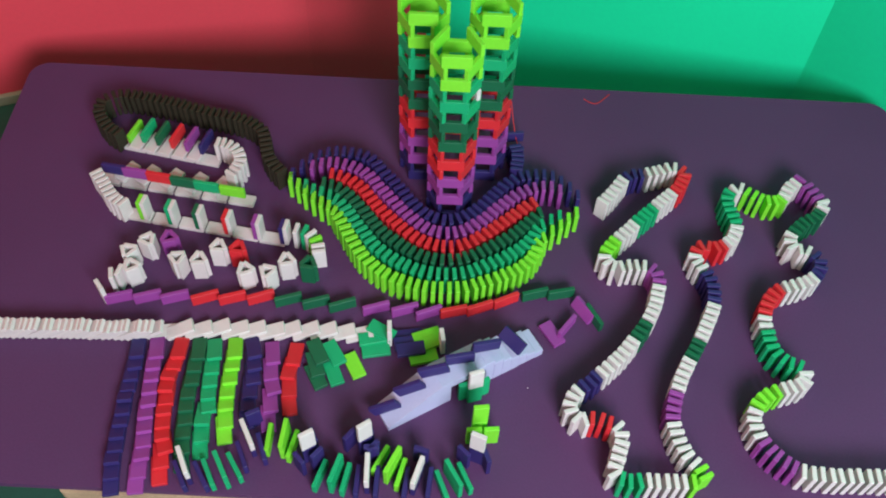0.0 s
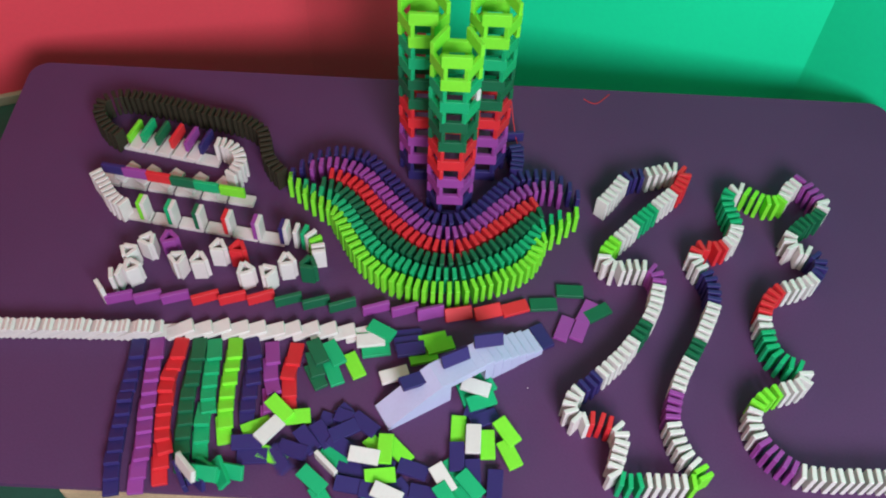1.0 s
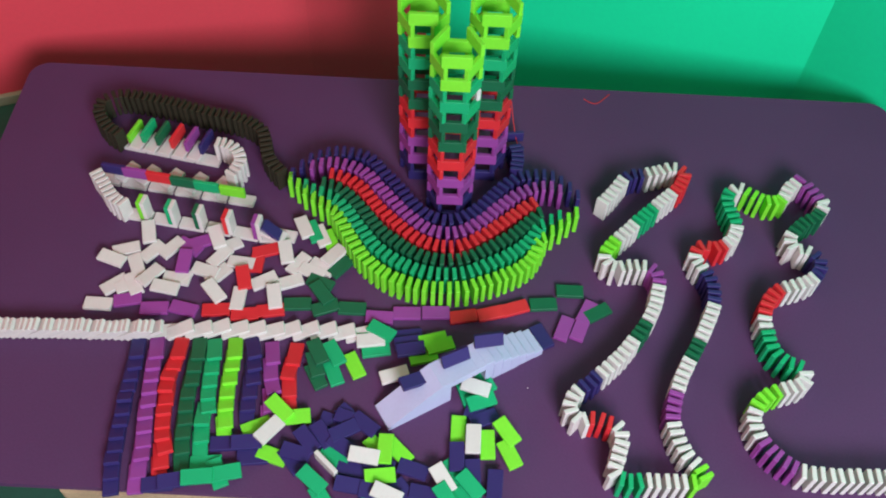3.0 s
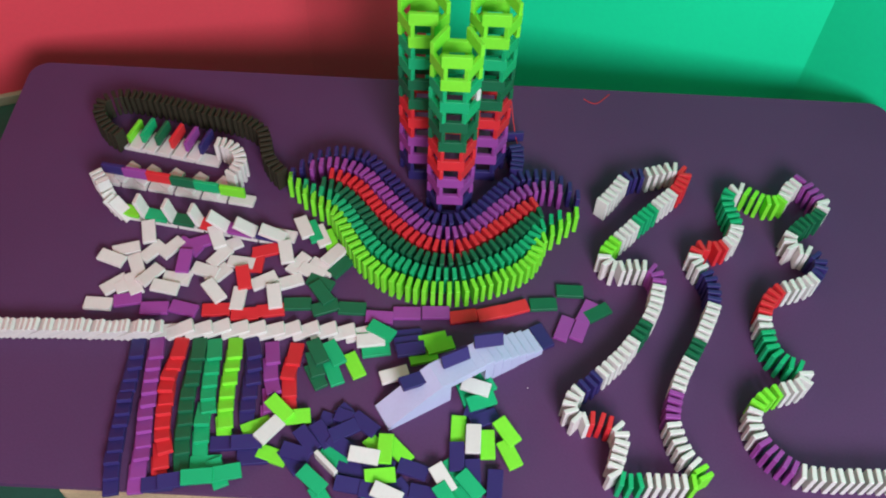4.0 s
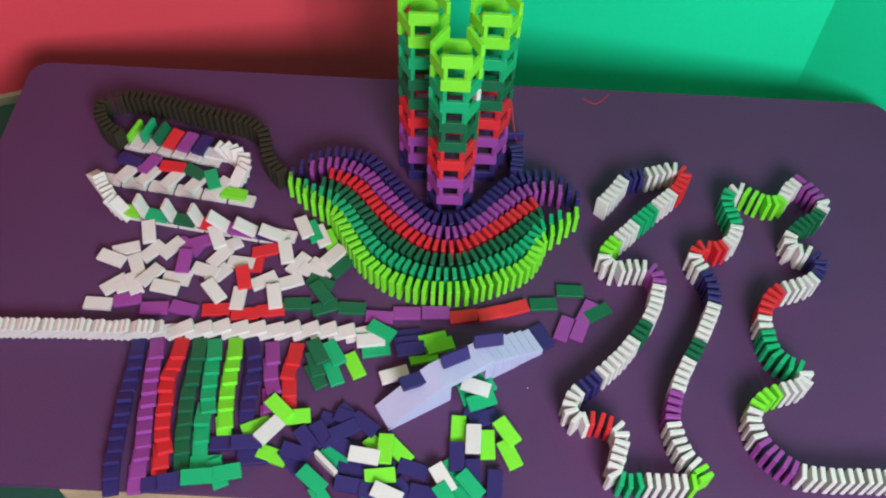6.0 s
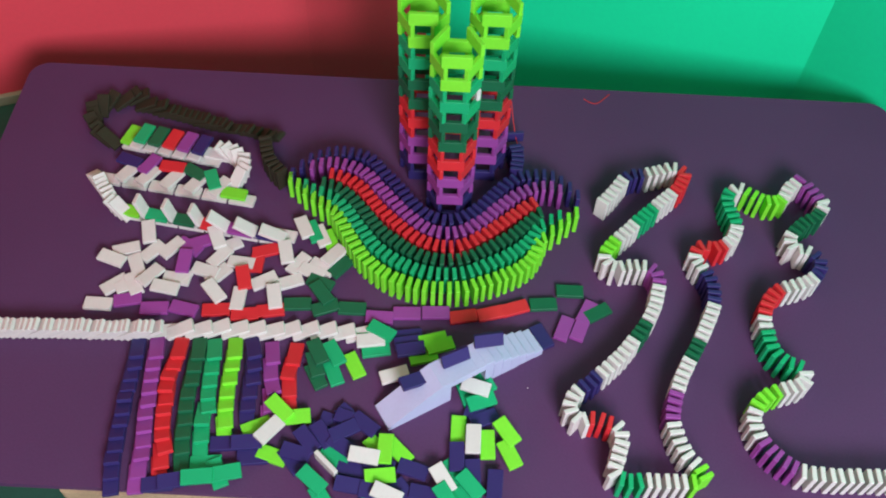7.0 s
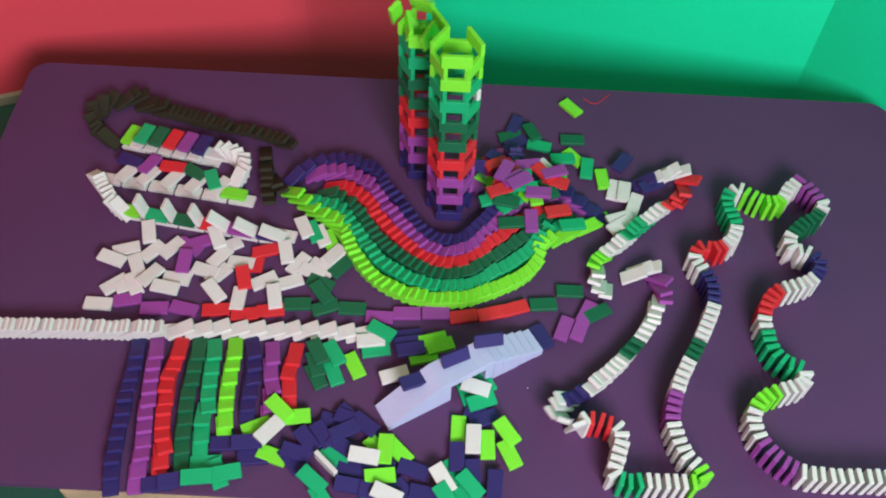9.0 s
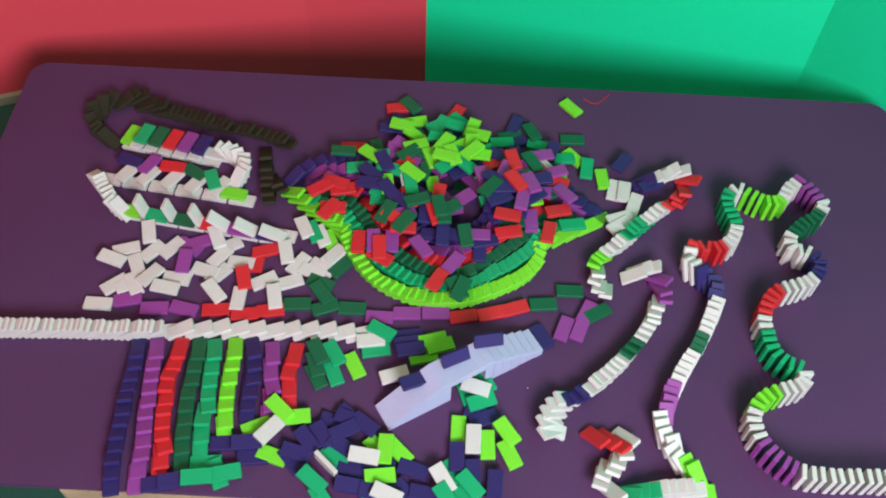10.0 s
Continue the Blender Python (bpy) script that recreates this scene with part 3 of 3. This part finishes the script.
# which of the stacks are of dominoes on their long edges; the others are of upright ones
ON_EDGE = (3, 4, 5, 6, 7, 10, 11, 12, 13)
UNITS = [
    ((0.063, 0.686, -70), [(0.048, 0.690, -70), (0.075, 0.697, -60)], "w", "g", 0.12, [(0.050, 0.696, -69), (0.079, 0.721, -60), (0.075, 0.678, 22), (0.065, 0.700, -15)]),
    ((0.071, 0.627, -82), [(0.063, 0.612, -84), (0.090, 0.614, -84)], "l", "l", 0.20, [(0.039, 0.628, -91), (0.086, 0.605, -87), (0.121, 0.588, -63), (0.116, 0.623, -54)]),
    ((0.068, 0.580, 69), [(0.048, 0.576, 46), (0.083, 0.570, 22)], "w", "n", 0.26, [(0.072, 0.658, -15), (0.080, 0.650, 26), (0.098, 0.537, -93), (0.063, 0.608, -91)]),
    ((0.033, 0.540, -59), [(0.016, 0.530, -67), (0.051, 0.545, -64)], "g", "g", 0.27, [(0.033, 0.555, -52), (0.053, 0.525, 15), (0.060, 0.535, -48), (0.024, 0.510, -55)]),
    ((-0.022, 0.541, -107), [(-0.039, 0.531, -96), (-0.003, 0.533, -95)], "w", "n", 0.31, [(-0.030, 0.558, -15), (-0.041, 0.520, -50), (0.038, 0.580, -88), (0.017, 0.540, -57)]),
    ((-0.061, 0.556, -115), [(-0.081, 0.567, -116), (-0.048, 0.546, -104)], "l", "l", 0.36, [(-0.088, 0.589, -47), (-0.054, 0.586, -43), (-0.080, 0.542, 9), (-0.075, 0.584, -92)]),
    ((-0.099, 0.541, -88), [(-0.114, 0.531, -92), (-0.084, 0.531, -91)], "w", "n", 0.40, [(-0.083, 0.563, -14), (-0.010, 0.520, -8), (-0.087, 0.517, -5), (-0.107, 0.571, -6)]),
    ((-0.147, 0.538, -106), [(-0.172, 0.538, -107), (-0.132, 0.534, -100)], "g", "g", 0.47, [(-0.155, 0.570, -28), (-0.083, 0.502, -3), (-0.165, 0.501, -53), (-0.183, 0.528, -39)]),
    ((-0.106, 0.589, -55), [(-0.131, 0.594, -38), (-0.093, 0.577, -41)], "w", "n", 0.53, [(-0.161, 0.632, -16), (-0.137, 0.642, -40), (-0.143, 0.615, 31), (-0.067, 0.511, -21)]),
    ((-0.191, 0.570, -57), [(-0.204, 0.551, 44), (-0.178, 0.561, -38)], "w", "n", 0.60, [(-0.181, 0.608, -39), (-0.125, 0.553, -9), (-0.125, 0.525, -7), (-0.165, 0.557, -43)]),
    ((-0.233, 0.591, -94), [(-0.259, 0.593, -91), (-0.220, 0.584, -102)], "l", "l", 0.70, [(-0.283, 0.616, 28), (-0.252, 0.570, -16), (-0.223, 0.634, 10), (-0.249, 0.644, -42)]),
    ((-0.290, 0.589, -61), [(-0.297, 0.562, -64), (-0.268, 0.577, -68)], "w", "n", 0.78, [(-0.221, 0.564, -49), (-0.282, 0.565, 8), (-0.294, 0.587, 8), (-0.260, 0.606, 52)]),
    ((-0.322, 0.535, -60), [(-0.343, 0.531, -61), (-0.305, 0.544, -56)], "g", "g", 0.86, [(-0.353, 0.552, 8), (-0.332, 0.536, -65), (-0.318, 0.535, 15), (-0.359, 0.524, 9)]),
    ((-0.380, 0.539, -63), [(-0.386, 0.526, -60), (-0.354, 0.527, -56)], "w", "n", 0.94, [(-0.328, 0.586, 7), (-0.420, 0.514, 9), (-0.395, 0.519, 14), (-0.359, 0.508, 10)]),
]
for n, (place, sides, top, body, t0, ends) in enumerate(UNITS):
    stack_unit(n, place, sides, top, body, t0, ends)

# ---- the row on edge that tips over one by one
EDGE_FROM = [(-0.557, 0.843, 17), (-0.508, 0.847, 19), (-0.461, 0.849, 19), (-0.409, 0.851, 22), (-0.362, 0.853, 19), (-0.313, 0.857, 22), (-0.265, 0.855, 20), (-0.216, 0.852, 19), (-0.170, 0.849, 21), (-0.111, 0.846, 20), (-0.061, 0.846, 20), (-0.019, 0.842, 24), (0.024, 0.847, 16), (0.069, 0.857, 23), (0.115, 0.875, 27), (0.166, 0.891, 18), (0.212, 0.895, 14)]
EDGE_TO = [(-0.544, 0.843, 13), (-0.494, 0.827, 5), (-0.444, 0.830, -12), (-0.388, 0.831, 6), (-0.337, 0.825, 6), (-0.294, 0.835, 10), (-0.249, 0.851, 5), (-0.200, 0.846, 22), (-0.153, 0.847, 0), (-0.104, 0.831, -1), (-0.057, 0.843, 3), (-0.007, 0.846, 3), (0.041, 0.842, 12), (0.089, 0.850, 17), (0.131, 0.863, 20), (0.181, 0.874, 6), (0.229, 0.905, 0)]
for k, (a, b) in enumerate(zip(EDGE_FROM, EDGE_TO)):
    c = "ppprrrdddppprrrdd"[k]
    start = on_edge(a[0], a[1], 0, a[2])
    ob = domino(c, start, "on its long edge in a row", "row of dominoes on edge")
    glide(ob, start, flat(b[0], b[1], 0, b[2]), 0.78 + 0.035 * (16 - k), 0.15)
for k, (c, a, b) in enumerate([("p", (0.246, 0.861, -55), (0.257, 0.862, 64)), ("p", (0.220, 0.827, 53), (0.244, 0.828, 69)),
                               ("p", (0.195, 0.815, -57), (0.216, 0.827, 70)), ("d", (0.268, 0.850, -60), (0.276, 0.862, 31))]):
    start = flat(*a[:2], 0, a[2]) if k == 2 else on_edge(*a[:2], 0, a[2], -25 if k == 0 else 0)
    ob = domino(c, start, "at the end of the row")
    glide(ob, start, flat(b[0], b[1], 0, b[2]), 0.62 - 0.06 * k, 0.16)

# ---- three-sided cups of upright dominoes
CUPS = list(zip("wwwpwwwrwwwd", [(-0.540, 0.888), (-0.552, 0.920), (-0.524, 0.945), (-0.487, 0.952), (-0.464, 0.909), (-0.426, 0.909), (-0.397, 0.938), (-0.362, 0.937), (-0.342, 0.892), (-0.303, 0.890), (-0.273, 0.916), (-0.234, 0.911)]))
ENDS_W1 = [(-0.574, 0.873, 41), (-0.514, 0.892, 56), (-0.590, 0.923, -17), (-0.545, 0.915, -64), (-0.541, 0.875, -60), (-0.571, 0.948, 19), (-0.538, 0.986, -75), (-0.524, 0.947, 52), (-0.491, 0.957, 52), (-0.483, 0.868, -7), (-0.469, 0.892, -6), (-0.421, 0.911, -15)]
ENDS_W2 = [(-0.397, 0.865, -48), (-0.397, 0.905, 50), (-0.413, 0.982, -65), (-0.401, 0.943, 56), (-0.361, 0.932, -6), (-0.389, 0.968, 31), (-0.314, 0.895, 31), (-0.353, 0.855, -91), (-0.290, 0.860, -77), (-0.269, 0.896, 22), (-0.283, 0.956, -75), (-0.258, 0.935, 57), (-0.232, 0.919, -23), (-0.196, 0.954, 54), (-0.294, 0.997, -9)]
POOLS = {"w": ENDS_W1 + ENDS_W2, "p": [(-0.444, 0.972, 24), (-0.461, 0.925, -90), (-0.460, 0.962, -29)], "r": [(-0.320, 0.961, 19), (-0.333, 0.938, -91), (-0.350, 0.896, -74)],
         "d": [(-0.182, 0.932, 51), (-0.214, 0.896, -21), (-0.209, 0.873, -51)]}
for i, (c, (x, y)) in enumerate(CUPS):
    spin = rng.uniform(0, 120)
    holder = assembly("domino_cup", pose(x, y, 0), "three-sided cup of upright %s dominoes" % HUES[c][0], "domino cup", "domino cups")
    pool = POOLS[c]
    pool.sort(key=lambda e: (e[0] - x) ** 2 + (e[1] - y) ** 2)
    for k in range(3):
        a = spin + 120 * k
        start = tip(x + 0.0088 * math.cos(radians(a)), y + 0.0088 * math.sin(radians(a)), 0, a + 6, 0)
        ob = domino(c, start, owner=holder)
        ex, ey, eh = pool.pop(0)
        glide(ob, start, flat(ex, ey, 0.0076 * (k % 2), eh, 0, 4 * (k % 2)), 1.50 + 0.098 * i + 0.02 * k, 0.20)
STARTERS = [(-0.585, 0.845), (-0.570, 0.869), (-0.558, 0.877)]
STARTS_TO = [(-0.593, 0.832, -1), (-0.466, 0.891, 52), (-0.549, 0.873, 31)]
for k in range(3):
    (x, y), e = STARTERS[k], STARTS_TO[k]
    start = tip(x, y, 0, 40 - 25 * k, 0)
    ob = domino("w", start, "standing before the cups")
    end = flat(e[0], e[1], 0, e[2])
    glide(ob, start, end, 1.33 + 0.05 * k, 0.18)

# ---- three white beams with colour dominoes on them
def beam(p0, p1, layers, where):
    """Flat white dominoes end to end, in layers. Returns the pose of its front corner and its length."""
    v = Vector(p1) - Vector(p0)
    h = math.degrees(math.atan2(v.y, v.x))
    n = max(1, round(v.length / (H + 0.0005)))
    m = pose(*p0, 0, 0, 0, h)
    holder = assembly("domino_beam", m, where, "domino beam", "white beams")
    for z in range(layers):
        for i in range(n - (z % 2)):
            domino("w", m @ pose((i + 0.5 + 0.5 * (z % 2)) * v.length / n, W / 2 + rng.uniform(-0.0004, 0.0004), T / 2 + T * z + 0.0002 * z) @ pose(0, 0, 0, 0, 90, 0) @ pose(0, 0, -H / 2), owner=holder)
        if z % 2:
            for end in (0.012, v.length - 0.012):
                domino("w", m @ flat(end, W / 2, T * z + 0.0002 * z, 90), owner=holder)
    return m, v.length


m1, l1 = beam(*[(-0.592, 1.020), (-0.288, 0.974)], 1, "low beam of white dominoes laid flat on the table")
for k, c in enumerate("lgdrpn"):
    u = (0.115, 0.29, 0.46, 0.64, 0.82, 0.985)[k]
    z = T + 0.0003
    for c2, off in ((c, 0.0), ("w", 0.0078)):
        x = u * l1 + off
        start = m1 @ tip(x, W / 2, z, 180, 0)
        ob = domino(c2, start, "standing upright on a white beam")
        t0 = 2.85 + 0.17 * (5 - k) + (0.0 if c2 == "w" else 0.04)
        end = 88 if c2 != "w" else (12, 12, 15, 48, 60, 70)[k]
        rows = [(0.0, start)] + [(t0 + 0.16 * f, m1 @ tip(x - 0.004 * g, W / 2, z, 180, end * g)) for f, g in ((0, 0), (0.35, 0.15), (0.7, 0.5), (1, 1))]
        move(ob, rows)

m2, l2 = beam(*[(-0.671, 1.102), (-0.359, 1.060)], 1, "low beam of white dominoes laid flat on the table")
for k, c in enumerate("nprdgl"):
    u = (0.13, 0.26, 0.41, 0.56, 0.71, 0.87)[k]
    z = T + 0.0003
    start = m2 @ on_edge(u * l2, 0.019 - 0.0018 * k, z + T + 0.0015, 0)
    ob = domino(c, start, "on its long edge along a white beam")
    end = m2 @ flat(u * l2 + (0.012, 0.012, 0.01, 0.008, 0.0, -0.002)[k], (0.056, 0.054, 0.056, 0.052, 0.040, 0.018)[k], 0.0105 if k < 5 else z, (-12, 70, 2, -25, -60, 0)[k])
    glide(ob, start, end, 4.12 + 0.20 * k, 0.22)
    if k < 5:
        domino("w", m2 @ flat((u + 0.055) * l2, 0.029, z, 66), "lying across a white beam")

m3, l3 = beam(*[(-0.640, 1.191), (-0.442, 1.154)], 1, "low beam of white dominoes laid flat on the table")
for k, c in enumerate("lgdrpn"):
    z = T + 0.0003
    x = 0.019 + 0.0298 * k
    up = T + 0.0045 if k else 0.0
    if k:
        domino("w", m3 @ flat(x - 0.0158, 0.020, z, 84), "lying across a white beam")
    start = m3 @ on_edge(x, 0.033, z + up, 84)
    ob = domino(c, start, "on its long edge across a white beam")
    glide(ob, start, m3 @ flat(x - 0.0080, 0.029, z + up, 84), 5.66 + 0.10 * (5 - k), 0.16)

# white curves that join the beams
chain([(-0.587, 1.023), (-0.607, 1.035), (-0.624, 1.056), (-0.640, 1.076), (-0.653, 1.092)], [(0, "w")], 0.0125, [(0, 3.72), (4, 4.08)], "tight curve of white dominoes between two white beams", owner="domino_line")
chain([(-0.404, 1.105), (-0.394, 1.123), (-0.393, 1.145), (-0.406, 1.168), (-0.425, 1.178), (-0.443, 1.180)], [(0, "w")], 0.0125, [(0, 5.28), (3, 5.48), (5, 5.62)], "tight curve of white dominoes between two white beams", owner="domino_line")
LINK_ENDS = [(-0.196, 0.944, 50), (-0.215, 0.930, -28), (-0.207, 0.988, -64), (-0.224, 0.996, -64), (-0.239, 1.004, -64), (-0.257, 1.011, -64)]
LINK = [(-0.219, 0.936), (-0.225, 0.958), (-0.238, 0.975), (-0.251, 0.982), (-0.265, 0.984)]
chain(LINK, [(0, "w"), (0.9, "l"), (1.9, "w"), (2.7, "g"), (3.6, "w")], 0.0150, [(0, 2.62), (4, 2.78)], "short curve of white, lime and green dominoes", owner="domino_line", ends=LINK_ENDS)

# ---- the black line round the beams
BLACK = [(-0.637, 1.193), (-0.655, 1.204), (-0.672, 1.221), (-0.688, 1.247), (-0.688, 1.275), (-0.670, 1.290), (-0.644, 1.297), (-0.609, 1.293), (-0.561, 1.284), (-0.514, 1.271), (-0.466, 1.259), (-0.420, 1.250), (-0.386, 1.237), (-0.363, 1.218), (-0.352, 1.192), (-0.343, 1.160), (-0.328, 1.133), (-0.311, 1.117)]
chain(BLACK, [(0, "k")], 0.0128, [(0, 6.26), (5, 6.48), (11, 6.82), (13, 6.93), (15, 7.00), (17, 7.06)], "long curving line of black dominoes on the table", owner="domino_line", slide=0.006, flatter=10, kick=0.014, opened=((9.6, 12.7, -24, 0.026, 0.004), (12.7, 15.2, -84, 0.006, -0.052)))

# ---- crumbs on the free part of the table
for k, (x, y) in enumerate([(0.152, 0.712)]):
    bm = bmesh.new()
    bmesh.ops.create_icosphere(bm, subdivisions=1, radius=0.0014)
    for v in bm.verts:
        v.co *= 0.8 + 0.4 * rng.random()
    bit = part("crumb", bm, PLASTIC["w"])
    bit.matrix_basis = pose(x, y, 0.0009)
    tagged(bit, "tiny pale crumb on the purple table", "crumb", "crumbs")

# ---- red thread on the table and by the tower
def thread(name, pts, label):
    cu = bpy.data.curves.new(name, "CURVE")
    cu.dimensions, cu.bevel_depth, cu.bevel_resolution = "3D", 0.0009, 2
    s = cu.splines.new("NURBS")
    s.points.add(len(pts) - 1)
    for q, p in zip(s.points, pts):
        q.co = (*p, 1)
    s.use_endpoint_u, s.order_u = True, 4
    ob = new(name, cu)
    cu.materials.append(THREAD)
    return tagged(ob, label, "thread")


tx = [(0.278, 1.391), (0.289, 1.382), (0.300, 1.376), (0.312, 1.383), (0.323, 1.397), (0.333, 1.408)]
thread("thread", [(x, y, 0.001) for x, y in tx], "loose red thread lying on the purple table")
ty = [(0.118, 1.275), (0.125, 1.250), (0.133, 1.233), (0.146, 1.225)]
foot = Vector((*ty[-1], 0.002))
hanging = thread("thread", [tuple(Vector((x, y, (0.10, 0.06, 0.025, 0.002)[i])) - foot) for i, (x, y) in enumerate(ty)], "red thread hanging beside the tower")
hanging.matrix_basis = pose(*foot)
MOVES.append((hanging, [(t, pose(*foot, -a, 0, 0)) for t, a in ((0.0, 0), (8.45, 0), (8.6, 38), (8.75, 74), (10.0, 76))]))


def motions():
    for ob, rows in MOVES:
        walk(ob, rows)


motions()
